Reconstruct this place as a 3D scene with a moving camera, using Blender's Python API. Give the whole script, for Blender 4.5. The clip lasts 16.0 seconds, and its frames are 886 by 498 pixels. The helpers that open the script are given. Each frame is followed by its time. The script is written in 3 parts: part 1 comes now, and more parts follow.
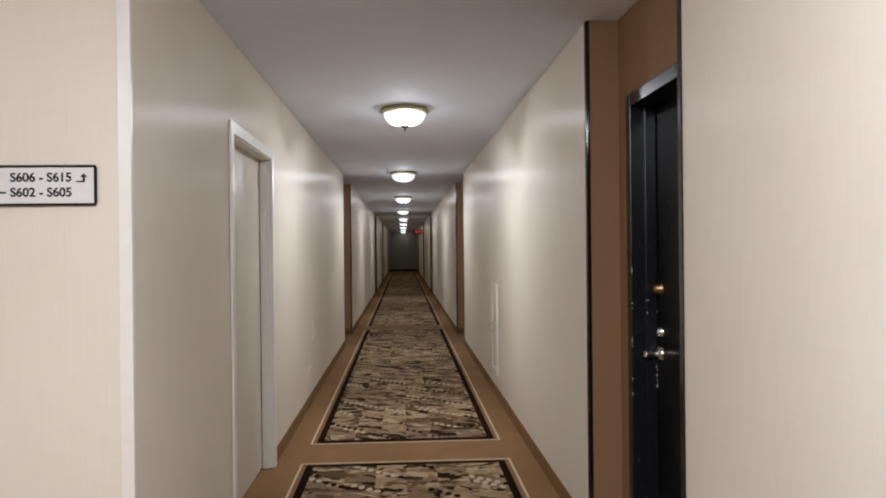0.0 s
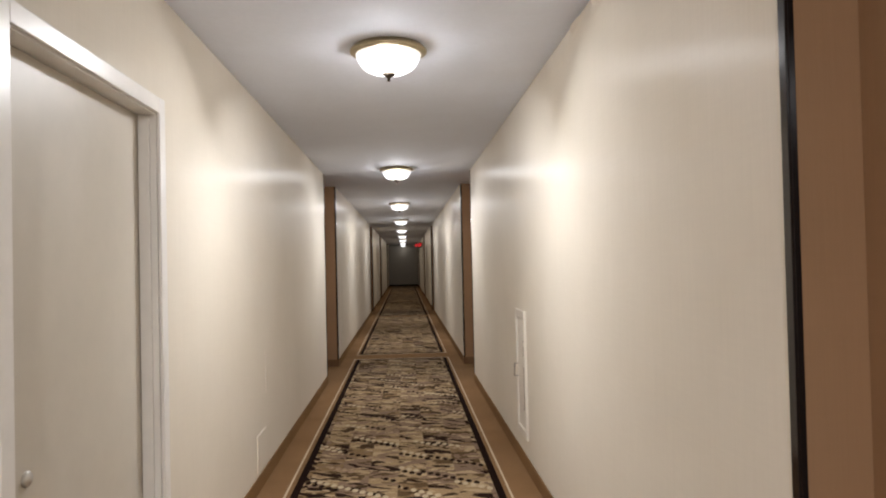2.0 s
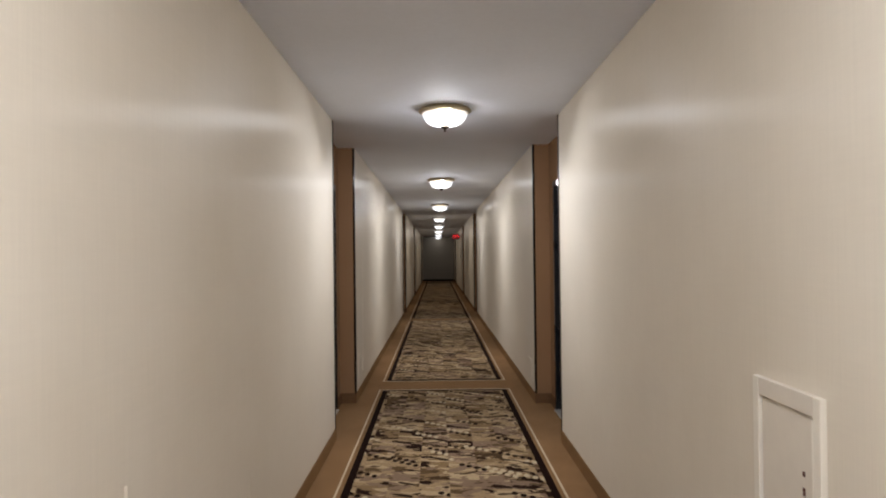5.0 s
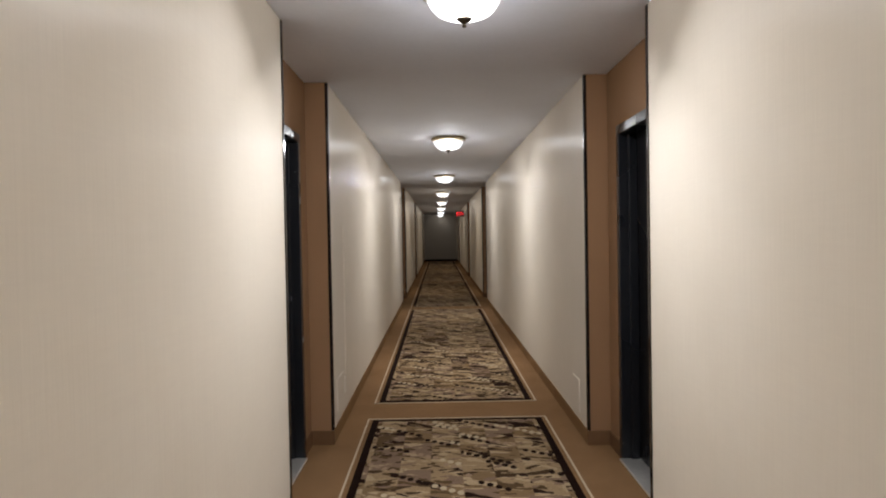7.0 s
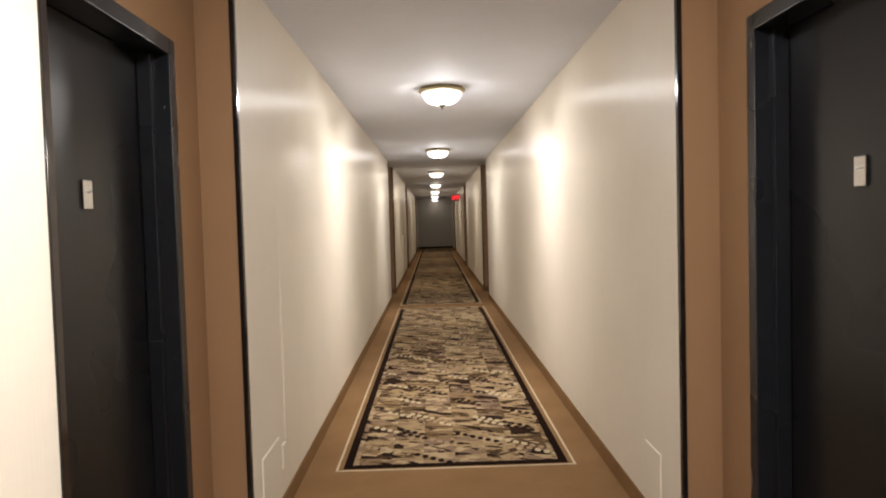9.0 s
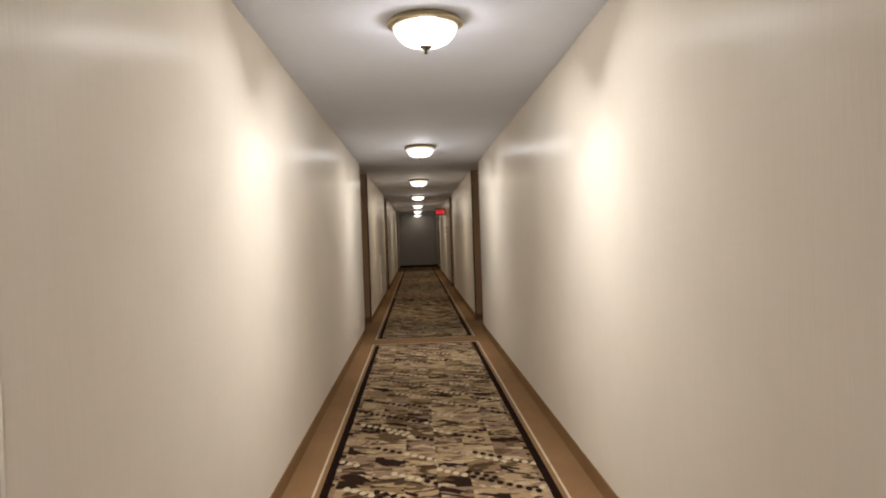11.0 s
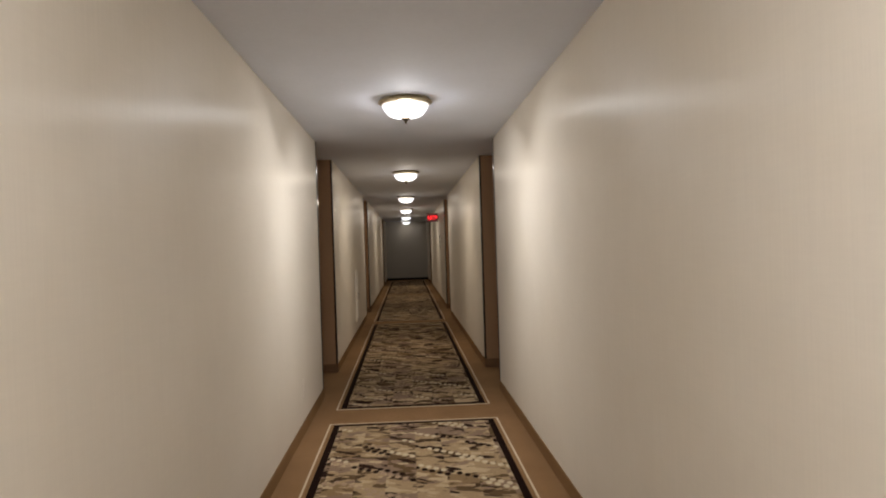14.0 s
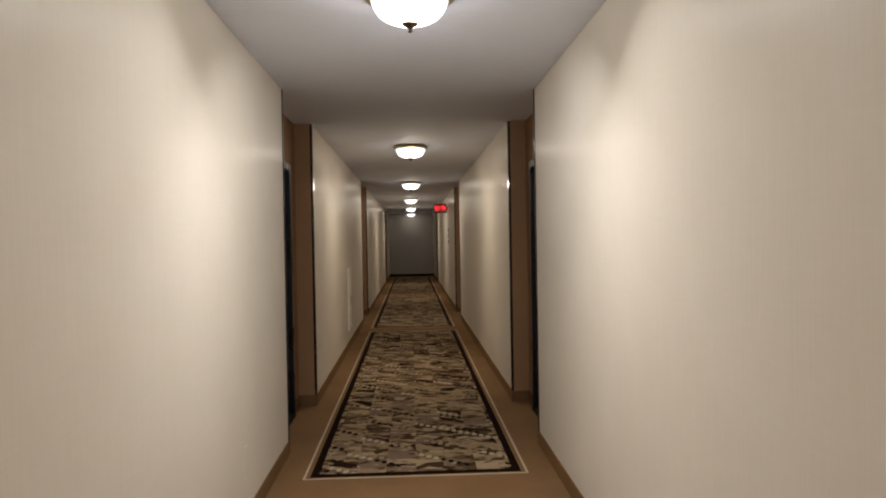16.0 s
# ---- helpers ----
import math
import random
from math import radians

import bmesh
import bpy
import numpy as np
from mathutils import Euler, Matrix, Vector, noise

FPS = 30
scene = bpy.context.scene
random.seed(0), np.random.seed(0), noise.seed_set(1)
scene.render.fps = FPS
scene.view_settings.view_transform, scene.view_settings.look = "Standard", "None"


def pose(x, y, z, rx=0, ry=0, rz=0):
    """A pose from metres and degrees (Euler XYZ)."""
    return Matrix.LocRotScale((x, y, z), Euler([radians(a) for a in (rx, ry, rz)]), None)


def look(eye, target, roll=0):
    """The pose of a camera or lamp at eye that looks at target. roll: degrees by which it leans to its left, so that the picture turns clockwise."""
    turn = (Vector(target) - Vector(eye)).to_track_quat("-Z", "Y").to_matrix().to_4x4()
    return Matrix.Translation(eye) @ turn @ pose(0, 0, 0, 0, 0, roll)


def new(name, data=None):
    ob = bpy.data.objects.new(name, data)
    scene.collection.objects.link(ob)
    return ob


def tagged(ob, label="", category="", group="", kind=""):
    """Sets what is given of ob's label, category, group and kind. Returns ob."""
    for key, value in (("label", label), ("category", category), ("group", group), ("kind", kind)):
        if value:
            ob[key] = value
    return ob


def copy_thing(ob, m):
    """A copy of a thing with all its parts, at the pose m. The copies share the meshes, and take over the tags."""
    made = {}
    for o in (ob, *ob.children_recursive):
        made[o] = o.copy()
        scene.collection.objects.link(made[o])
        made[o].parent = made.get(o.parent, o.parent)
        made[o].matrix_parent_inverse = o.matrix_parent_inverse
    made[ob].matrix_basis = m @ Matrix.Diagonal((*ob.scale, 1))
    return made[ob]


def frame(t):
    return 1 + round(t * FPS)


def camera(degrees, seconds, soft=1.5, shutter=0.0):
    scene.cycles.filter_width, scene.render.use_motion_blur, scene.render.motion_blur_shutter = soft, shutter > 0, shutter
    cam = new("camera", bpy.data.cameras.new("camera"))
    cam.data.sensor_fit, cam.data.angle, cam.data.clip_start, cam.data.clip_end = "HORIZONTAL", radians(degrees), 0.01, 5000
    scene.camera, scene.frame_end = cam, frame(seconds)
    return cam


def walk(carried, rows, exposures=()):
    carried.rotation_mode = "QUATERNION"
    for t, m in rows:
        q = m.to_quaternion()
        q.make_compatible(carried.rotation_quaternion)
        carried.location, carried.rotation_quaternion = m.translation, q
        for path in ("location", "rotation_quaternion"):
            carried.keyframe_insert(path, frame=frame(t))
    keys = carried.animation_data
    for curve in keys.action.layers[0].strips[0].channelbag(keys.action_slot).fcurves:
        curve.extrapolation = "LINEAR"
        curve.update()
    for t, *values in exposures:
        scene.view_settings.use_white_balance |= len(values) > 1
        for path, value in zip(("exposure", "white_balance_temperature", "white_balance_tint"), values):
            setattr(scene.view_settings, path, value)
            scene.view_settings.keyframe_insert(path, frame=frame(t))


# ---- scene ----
cam = camera(64.0, 16.0, 2.0)
PATH = [
    (0, (-0.042, 0.517, 1.391), (0.07, 2.514, 1.388), -0.6),
    (0.5, (-0.018, 0.971, 1.394), (0.086, 2.969, 1.406), -1.2),
    (1, (-0.047, 1.457, 1.39), (0.054, 3.455, 1.412), -1.3),
    (1.5, (0.013, 1.929, 1.391), (0.115, 3.926, 1.42), -1.2),
    (2, (0.037, 2.383, 1.385), (0.146, 4.38, 1.421), -1.3),
    (2.5, (0.048, 2.921, 1.377), (0.186, 4.916, 1.411), -1.2),
    (3, (0.02, 3.403, 1.381), (0.116, 5.401, 1.408), -1.2),
    (3.5, (0.008, 3.954, 1.39), (0.082, 5.953, 1.416), -1.5),
    (4, (-0.04, 4.38, 1.396), (-0.018, 6.38, 1.424), -0.7),
    (6.5, (-0.131, 6.797, 1.4), (-0.118, 8.797, 1.377), -0.7),
    (7, (-0.153, 7.295, 1.409), (-0.141, 9.295, 1.367), -1.0),
    (7.5, (-0.14, 7.808, 1.404), (-0.129, 9.807, 1.343), -1.2),
    (8, (-0.155, 8.3, 1.389), (-0.137, 10.299, 1.318), -1.4),
    (8.5, (-0.116, 8.776, 1.384), (-0.089, 10.774, 1.304), -1.2),
    (9, (-0.125, 9.261, 1.4), (-0.1, 11.26, 1.318), -1.6),
    (9.5, (-0.104, 9.757, 1.368), (-0.05, 11.756, 1.329), -1.8),
    (10, (-0.109, 10.228, 1.36), (-0.043, 12.226, 1.327), -2.2),
    (12.5, (-0.096, 13.25, 1.406), (-0.008, 15.248, 1.369), -1.4),
    (13, (-0.088, 13.758, 1.418), (0.006, 15.755, 1.384), -1.6),
    (13.5, (-0.092, 14.278, 1.422), (0.005, 16.276, 1.407), -2.0),
    (14, (-0.054, 14.796, 1.424), (0.049, 16.794, 1.412), -1.8),
    (14.5, (-0.055, 15.313, 1.425), (0.043, 17.31, 1.408), -1.5),
    (15, (-0.042, 15.794, 1.417), (0.054, 17.792, 1.398), -1.3),
    (15.5, (-0.04, 16.283, 1.424), (0.05, 18.281, 1.397), -1.1),
    (16, (-0.041, 16.805, 1.425), (0.048, 18.803, 1.397), -1.0),
]
STOPS = [(0, 0.23, 6000, 10), (0.5, 0.42, 5980, 10), (1, 0.59, 6250, 10), (2, 0.64, 6300, 10), (3, 0.25, 6300, 10), (3.5, 0.25, 6250, 10), (4, 0.32, 6250, 10), (6.5, 0.78, 6250, 10), (7, 0.78, 6250, 10),
         (8, 0.81, 6300, 10), (8.5, 0.96, 6500, 10), (9, 1.5, 6650, 10), (9.5, 1.7, 6550, 10), (10, 1.6, 6450, 10), (12.5, 0.83, 6550, 10), (13.5, 1.11, 6450, 10), (14, 1.21, 6400, 10), (15, 1.41, 6400, 10), (16, 1.27, 6450, 10)]
walk(cam, [(t, look(eye, target, roll)) for t, eye, target, roll in PATH], STOPS)

# ---- world and exposure ----
world = bpy.data.worlds.new("world")
scene.world = world
world.use_nodes = True
world.node_tree.nodes["Background"].inputs[0].default_value = (0.02, 0.02, 0.022, 1)
world.node_tree.nodes["Background"].inputs[1].default_value = 0.1
LAMP_GLOW, LAMP_WATTS, SIDE_WATTS, TILT = 3.0, 27.0, 3.5, 28
LAMP_TINT = (0.965, 0.97, 1.0)
FAR_TINT = (1.0, 0.9, 0.77)

XL, XR, CEIL, BASE = -0.885, 0.815, 2.44, 0.095
THICK = 0.25
DEPTH = 0.15          # how far the door recesses lie behind the corridor wall
END = 44.4            # end wall
LOBBY = 2.77          # corner where the corridor starts on the left
LAMPS = [5.84, 10.28, 14.9, 19.72, 24.5, 29.35, 34.2, 39.05, 43.9]
# recesses: y from, y to, side of the lock (1: far edge, -1: near edge)
LEFT = [(10.69, 12.07, -1), (21.58, 22.98, -1), (29.0, 30.38, -1), (39.6, 41.0, -1)]
RIGHT = [(2.66, 3.765, 1), (10.55, 11.95, -1), (21.635, 22.93, -1), (29.28, 30.66, -1), (39.6, 41.0, -1)]
RUNNERS = [(-2.1, 5.15), (5.60, 12.70), (13.20, 20.55), (21.05, 27.85), (28.32, 35.3), (35.78, 43.5)]


# ---- materials ----
def material(name):
    m = bpy.data.materials.new(name)
    m.use_nodes = True
    return m, m.node_tree.nodes, m.node_tree.links, m.node_tree.nodes["Principled BSDF"]


def node(nodes, kind, **sets):
    n = nodes.new(kind)
    for key, value in sets.items():
        n.inputs[key].default_value = value
    return n


def ramp(nodes, stops, constant=False):
    n = nodes.new("ShaderNodeValToRGB")
    cr = n.color_ramp
    if constant:
        cr.interpolation = "CONSTANT"
    while len(cr.elements) < len(stops):
        cr.elements.new(0.5)
    for e, (p, c) in zip(cr.elements, stops):
        e.position, e.color = p, (*c, 1)
    return n


def plain(name, colour, rough, metal=0.0, vary=0.08, scale=12.0, bump=0.0, stretch=(1, 1, 1), spec=0.5, chips=0.0):
    """A surface with two scales of variation in colour and gloss, and a fine relief."""
    m, nodes, links, bsdf = material(name)
    mp = node(nodes, "ShaderNodeMapping", Scale=stretch)
    geo = nodes.new("ShaderNodeNewGeometry")
    links.new(geo.outputs["Position"], mp.inputs["Vector"])
    n1 = node(nodes, "ShaderNodeTexNoise", Scale=scale, Detail=6.0, Roughness=0.6)
    n2 = node(nodes, "ShaderNodeTexNoise", Scale=scale * 0.09, Detail=3.0)
    links.new(mp.outputs[0], n1.inputs["Vector"])
    links.new(geo.outputs["Position"], n2.inputs["Vector"])
    mix = nodes.new("ShaderNodeMath")
    mix.operation = "MULTIPLY_ADD"
    links.new(n1.outputs["Fac"], mix.inputs[0])
    mix.inputs[1].default_value = 0.5
    half = nodes.new("ShaderNodeMath")
    half.operation = "MULTIPLY"
    half.inputs[1].default_value = 0.5
    links.new(n2.outputs["Fac"], half.inputs[0])
    links.new(half.outputs[0], mix.inputs[2])
    lo = tuple(c * (1 - vary) for c in colour)
    hi = tuple(min(1, c * (1 + vary)) for c in colour)
    cr = ramp(nodes, [(0.3, lo), (0.7, hi)])
    links.new(mix.outputs[0], cr.inputs[0])
    links.new(cr.outputs[0], bsdf.inputs["Base Color"])
    if chips:
        n3 = node(nodes, "ShaderNodeTexNoise", Scale=70.0, Detail=2.0)
        mp3 = node(nodes, "ShaderNodeMapping", Scale=(1, 1, 0.35))
        links.new(geo.outputs["Position"], mp3.inputs["Vector"])
        links.new(mp3.outputs[0], n3.inputs["Vector"])
        worn = nodes.new("ShaderNodeMath")
        worn.operation = "GREATER_THAN"
        worn.inputs[1].default_value = chips
        links.new(n3.outputs["Fac"], worn.inputs[0])
        cm = nodes.new("ShaderNodeMix")
        cm.data_type = "RGBA"
        links.new(worn.outputs[0], cm.inputs["Factor"])
        links.new(cr.outputs[0], cm.inputs["A"])
        cm.inputs["B"].default_value = (0.42, 0.40, 0.37, 1)
        links.new(cm.outputs["Result"], bsdf.inputs["Base Color"])
    rr = node(nodes, "ShaderNodeMapRange")
    rr.inputs["To Min"].default_value, rr.inputs["To Max"].default_value = max(0.03, rough * 0.85), min(1, rough * 1.15)
    links.new(n2.outputs["Fac"], rr.inputs["Value"])
    links.new(rr.outputs[0], bsdf.inputs["Roughness"])
    bsdf.inputs["Metallic"].default_value = metal
    bsdf.inputs["Specular IOR Level"].default_value = spec
    if bump:
        b = node(nodes, "ShaderNodeBump", Strength=bump, Distance=0.002)
        links.new(n1.outputs["Fac"], b.inputs["Height"])
        links.new(b.outputs[0], bsdf.inputs["Normal"])
    return m


def wallpaper(name, colour, rough):
    """Vinyl wall covering: fine vertical silk threads, faint cross threads, a seam every 1.37 m, a low sheen."""
    m, nodes, links, bsdf = material(name)
    geo = nodes.new("ShaderNodeNewGeometry")
    mp = node(nodes, "ShaderNodeMapping", Scale=(160, 160, 3.0))
    links.new(geo.outputs["Position"], mp.inputs["Vector"])
    threads = node(nodes, "ShaderNodeTexNoise", Scale=1.0, Detail=4.0, Roughness=0.65)
    links.new(mp.outputs[0], threads.inputs["Vector"])
    mp2 = node(nodes, "ShaderNodeMapping", Scale=(6, 6, 90))
    links.new(geo.outputs["Position"], mp2.inputs["Vector"])
    cross = node(nodes, "ShaderNodeTexNoise", Scale=1.0, Detail=3.0)
    links.new(mp2.outputs[0], cross.inputs["Vector"])
    stain = node(nodes, "ShaderNodeTexNoise", Scale=0.9, Detail=5.0, Roughness=0.6)
    links.new(geo.outputs["Position"], stain.inputs["Vector"])
    a = nodes.new("ShaderNodeMath")
    a.operation = "MULTIPLY_ADD"
    links.new(threads.outputs["Fac"], a.inputs[0])
    a.inputs[1].default_value = 0.7
    b = nodes.new("ShaderNodeMath")
    b.operation = "MULTIPLY"
    b.inputs[1].default_value = 0.3
    links.new(cross.outputs["Fac"], b.inputs[0])
    links.new(b.outputs[0], a.inputs[2])
    cr = ramp(nodes, [(0.25, tuple(c * 0.965 for c in colour)), (0.75, tuple(min(1, c * 1.03) for c in colour))])
    links.new(a.outputs[0], cr.inputs[0])
    cs = ramp(nodes, [(0.3, (0.94, 0.93, 0.91)), (0.65, (1, 1, 1))])
    links.new(stain.outputs["Fac"], cs.inputs[0])
    mul = nodes.new("ShaderNodeMix")
    mul.data_type, mul.blend_type = "RGBA", "MULTIPLY"
    mul.inputs["Factor"].default_value = 1
    links.new(cr.outputs[0], mul.inputs["A"])
    links.new(cs.outputs[0], mul.inputs["B"])
    links.new(mul.outputs["Result"], bsdf.inputs["Base Color"])
    rr = node(nodes, "ShaderNodeMapRange")
    rr.inputs["To Min"].default_value, rr.inputs["To Max"].default_value = rough * 0.85, rough * 1.2
    links.new(stain.outputs["Fac"], rr.inputs["Value"])
    links.new(rr.outputs[0], bsdf.inputs["Roughness"])
    bp = node(nodes, "ShaderNodeBump", Strength=0.2, Distance=0.001)
    links.new(a.outputs[0], bp.inputs["Height"])
    # hanging ripples of the glued sheet
    mp3 = node(nodes, "ShaderNodeMapping", Scale=(55, 55, 5))
    links.new(geo.outputs["Position"], mp3.inputs["Vector"])
    ripple = node(nodes, "ShaderNodeTexNoise", Scale=1.0, Detail=3.0, Roughness=0.6)
    links.new(mp3.outputs[0], ripple.inputs["Vector"])
    fine = bp
    bp = node(nodes, "ShaderNodeBump", Strength=0.45, Distance=0.002)
    links.new(ripple.outputs["Fac"], bp.inputs["Height"])
    links.new(fine.outputs[0], bp.inputs["Normal"])
    other = nodes.new("ShaderNodeBsdfPrincipled")
    up = node(nodes, "ShaderNodeCombineXYZ", Z=1.0)
    for k, b in enumerate((bsdf, other)):
        links.new(mul.outputs["Result"], b.inputs["Base Color"])
        links.new(rr.outputs[0], b.inputs["Roughness"])
        links.new(bp.outputs[0], b.inputs["Normal"])
        links.new(up.outputs[0], b.inputs["Tangent"])
        b.inputs["Specular IOR Level"].default_value = 0.02
        b.inputs["Anisotropic"].default_value = 0.92
        b.inputs["Anisotropic Rotation"].default_value = 0.25 * k
    cloth = node(nodes, "ShaderNodeMixShader", Fac=0.68)
    links.new(bsdf.outputs[0], cloth.inputs[1])
    links.new(other.outputs[0], cloth.inputs[2])
    links.new(cloth.outputs[0], nodes["Material Output"].inputs["Surface"])
    return m


def carpet_plain(name, colour):
    m, nodes, links, bsdf = material(name)
    geo = nodes.new("ShaderNodeNewGeometry")
    pile = node(nodes, "ShaderNodeTexNoise", Scale=420.0, Detail=3.0)
    worn = node(nodes, "ShaderNodeTexNoise", Scale=1.6, Detail=5.0, Roughness=0.65)
    for n in (pile, worn):
        links.new(geo.outputs["Position"], n.inputs["Vector"])
    cr = ramp(nodes, [(0.3, tuple(c * 0.7 for c in colour)), (0.7, tuple(c * 1.2 for c in colour))])
    links.new(pile.outputs["Fac"], cr.inputs[0])
    cw = ramp(nodes, [(0.3, (0.82, 0.80, 0.78)), (0.7, (1, 1, 1))])
    links.new(worn.outputs["Fac"], cw.inputs[0])
    mul = nodes.new("ShaderNodeMix")
    mul.data_type, mul.blend_type = "RGBA", "MULTIPLY"
    mul.inputs["Factor"].default_value = 1
    links.new(cr.outputs[0], mul.inputs["A"])
    links.new(cw.outputs[0], mul.inputs["B"])
    links.new(mul.outputs["Result"], bsdf.inputs["Base Color"])
    bsdf.inputs["Roughness"].default_value = 0.95
    bsdf.inputs["Specular IOR Level"].default_value = 0.03
    bp = node(nodes, "ShaderNodeBump", Strength=0.5, Distance=0.003)
    links.new(pile.outputs["Fac"], bp.inputs["Height"])
    links.new(bp.outputs[0], bsdf.inputs["Normal"])
    return m


def carpet_pattern(name):
    """Woven pattern: long brush-stroke patches in beige, olive and brown with slanting rows of dark and cream dots, in two half-drop strips."""
    m, nodes, links, bsdf = material(name)

    def calc(op, a, b=None, c=None):
        n = nodes.new("ShaderNodeMath")
        n.operation = op
        for i, v in enumerate((a, b, c)):
            if v is None:
                continue
            if isinstance(v, (int, float)):
                n.inputs[i].default_value = v
            else:
                links.new(v, n.inputs[i])
        return n.outputs[0]

    def blend(fac, a, b):
        n = nodes.new("ShaderNodeMix")
        n.data_type = "RGBA"
        links.new(fac, n.inputs["Factor"])
        for key, v in (("A", a), ("B", b)):
            if isinstance(v, tuple):
                n.inputs[key].default_value = (*v, 1)
            else:
                links.new(v, n.inputs[key])
        return n.outputs["Result"]

    def vec(x, y, z=0.0):
        n = nodes.new("ShaderNodeCombineXYZ")
        for i, v in enumerate((x, y, z)):
            if isinstance(v, (int, float)):
                n.inputs[i].default_value = v
            else:
                links.new(v, n.inputs[i])
        return n.outputs[0]

    geo = nodes.new("ShaderNodeNewGeometry")
    sep = nodes.new("ShaderNodeSeparateXYZ")
    links.new(geo.outputs["Position"], sep.inputs[0])
    x, y = sep.outputs[0], sep.outputs[1]
    x = calc("ADD", x, 0.035)
    side = calc("GREATER_THAN", x, 0.0)
    y = calc("MULTIPLY_ADD", side, 7.31, y)
    def draw(*xyz):
        n = nodes.new("ShaderNodeTexWhiteNoise")
        n.noise_dimensions = "3D"
        links.new(vec(*xyz), n.inputs["Vector"])
        c = nodes.new("ShaderNodeSeparateColor")
        links.new(n.outputs["Color"], c.inputs[0])
        return c.outputs

    # woven blocks, each with brush strokes of its own that break off at its edges
    bx = calc("FLOOR", calc("DIVIDE", x, 0.187))
    drop = draw(bx, side, 3.3)
    by = calc("FLOOR", calc("ADD", calc("DIVIDE", y, 0.27), drop[0]))
    lot = draw(bx, by, side)

    def strokes(sx, sy, slant, shift):
        n = node(nodes, "ShaderNodeTexNoise", Scale=1.0, Detail=2.0, Roughness=0.62)
        links.new(vec(calc("MULTIPLY_ADD", x, sx, calc("MULTIPLY", lot[1], 40.0)), calc("MULTIPLY", calc("MULTIPLY_ADD", x, slant, y), sy), calc("MULTIPLY_ADD", lot[0], 30.0, shift)), n.inputs["Vector"])
        return n.outputs["Fac"]
    cream, beige, tan, olive, taupe, dark = (0.56, 0.43, 0.27), (0.42, 0.305, 0.178), (0.29, 0.195, 0.104), (0.14, 0.09, 0.045), (0.29, 0.2, 0.138), (0.03, 0.015, 0.01)
    base = ramp(nodes, [(0.0, beige), (0.28, tan), (0.42, taupe), (0.62, beige), (0.86, tan), (0.94, olive)], True)
    links.new(lot[0], base.inputs[0])
    wisp = strokes(4.2, 9.5, 0.25, 0.0)
    col = blend(calc("GREATER_THAN", wisp, 0.575), base.outputs[0], cream)
    col = blend(calc("LESS_THAN", wisp, 0.41), col, olive)
    wash = strokes(3.9, 7.5, -0.3, 7.7)
    col = blend(calc("GREATER_THAN", wash, 0.6), col, taupe)
    col = blend(calc("LESS_THAN", wash, 0.38), col, (0.085, 0.052, 0.028))
    ink = strokes(3.7, 8.5, 0.5, 19.1)
    col = blend(calc("GREATER_THAN", ink, calc("MULTIPLY_ADD", lot[2], -0.12, 0.66)), col, dark)
    # slanting rows of dots, gathered in short chains
    v = calc("DIVIDE", calc("MULTIPLY_ADD", x, 0.8, y), 0.07)
    row = calc("FLOOR", v)
    u = calc("MULTIPLY_ADD", row, 0.43, calc("DIVIDE", x, 0.047))
    cell = calc("FLOOR", u)
    dx = calc("MULTIPLY", calc("SUBTRACT", calc("SUBTRACT", u, cell), 0.5), 0.047)
    dy = calc("SUBTRACT", calc("MULTIPLY", calc("SUBTRACT", calc("SUBTRACT", v, row), 0.5), 0.07), calc("MULTIPLY", dx, 0.8))
    ex, ey = calc("DIVIDE", dx, 0.0185), calc("DIVIDE", dy, 0.031)
    rad = calc("ADD", calc("MULTIPLY", ex, ex), calc("MULTIPLY", ey, ey))
    dot = calc("LESS_THAN", rad, 1.0)
    chain = nodes.new("ShaderNodeTexWhiteNoise")
    chain.noise_dimensions = "3D"
    links.new(vec(calc("FLOOR", calc("DIVIDE", cell, 4.0)), row, side), chain.inputs["Vector"])
    band = calc("LESS_THAN", calc("MODULO", calc("ADD", row, 4000.0), 6.0), 1.5)
    pick = calc("MULTIPLY", calc("MULTIPLY", dot, band), calc("GREATER_THAN", chain.outputs["Value"], 0.46))
    hue = nodes.new("ShaderNodeSeparateColor")
    links.new(chain.outputs["Color"], hue.inputs[0])
    dots = ramp(nodes, [(0.0, (0.02, 0.01, 0.007)), (0.42, (0.66, 0.55, 0.38)), (0.76, (0.43, 0.31, 0.21))], True)
    links.new(hue.outputs[1], dots.inputs[0])
    col = blend(pick, col, dots.outputs[0])
    # pile and wear
    pile = node(nodes, "ShaderNodeTexNoise", Scale=380.0, Detail=2.0)
    links.new(geo.outputs["Position"], pile.inputs["Vector"])
    shade = ramp(nodes, [(0.3, (0.56, 0.55, 0.53)), (0.7, (0.92, 0.89, 0.86))])
    links.new(pile.outputs["Fac"], shade.inputs[0])
    mul = nodes.new("ShaderNodeMix")
    mul.data_type, mul.blend_type = "RGBA", "MULTIPLY"
    mul.inputs["Factor"].default_value = 1
    links.new(col, mul.inputs["A"])
    links.new(shade.outputs[0], mul.inputs["B"])
    links.new(mul.outputs["Result"], bsdf.inputs["Base Color"])
    bsdf.inputs["Roughness"].default_value = 0.95
    bsdf.inputs["Specular IOR Level"].default_value = 0.03
    bp = node(nodes, "ShaderNodeBump", Strength=0.5, Distance=0.003)
    links.new(pile.outputs["Fac"], bp.inputs["Height"])
    links.new(bp.outputs[0], bsdf.inputs["Normal"])
    return m


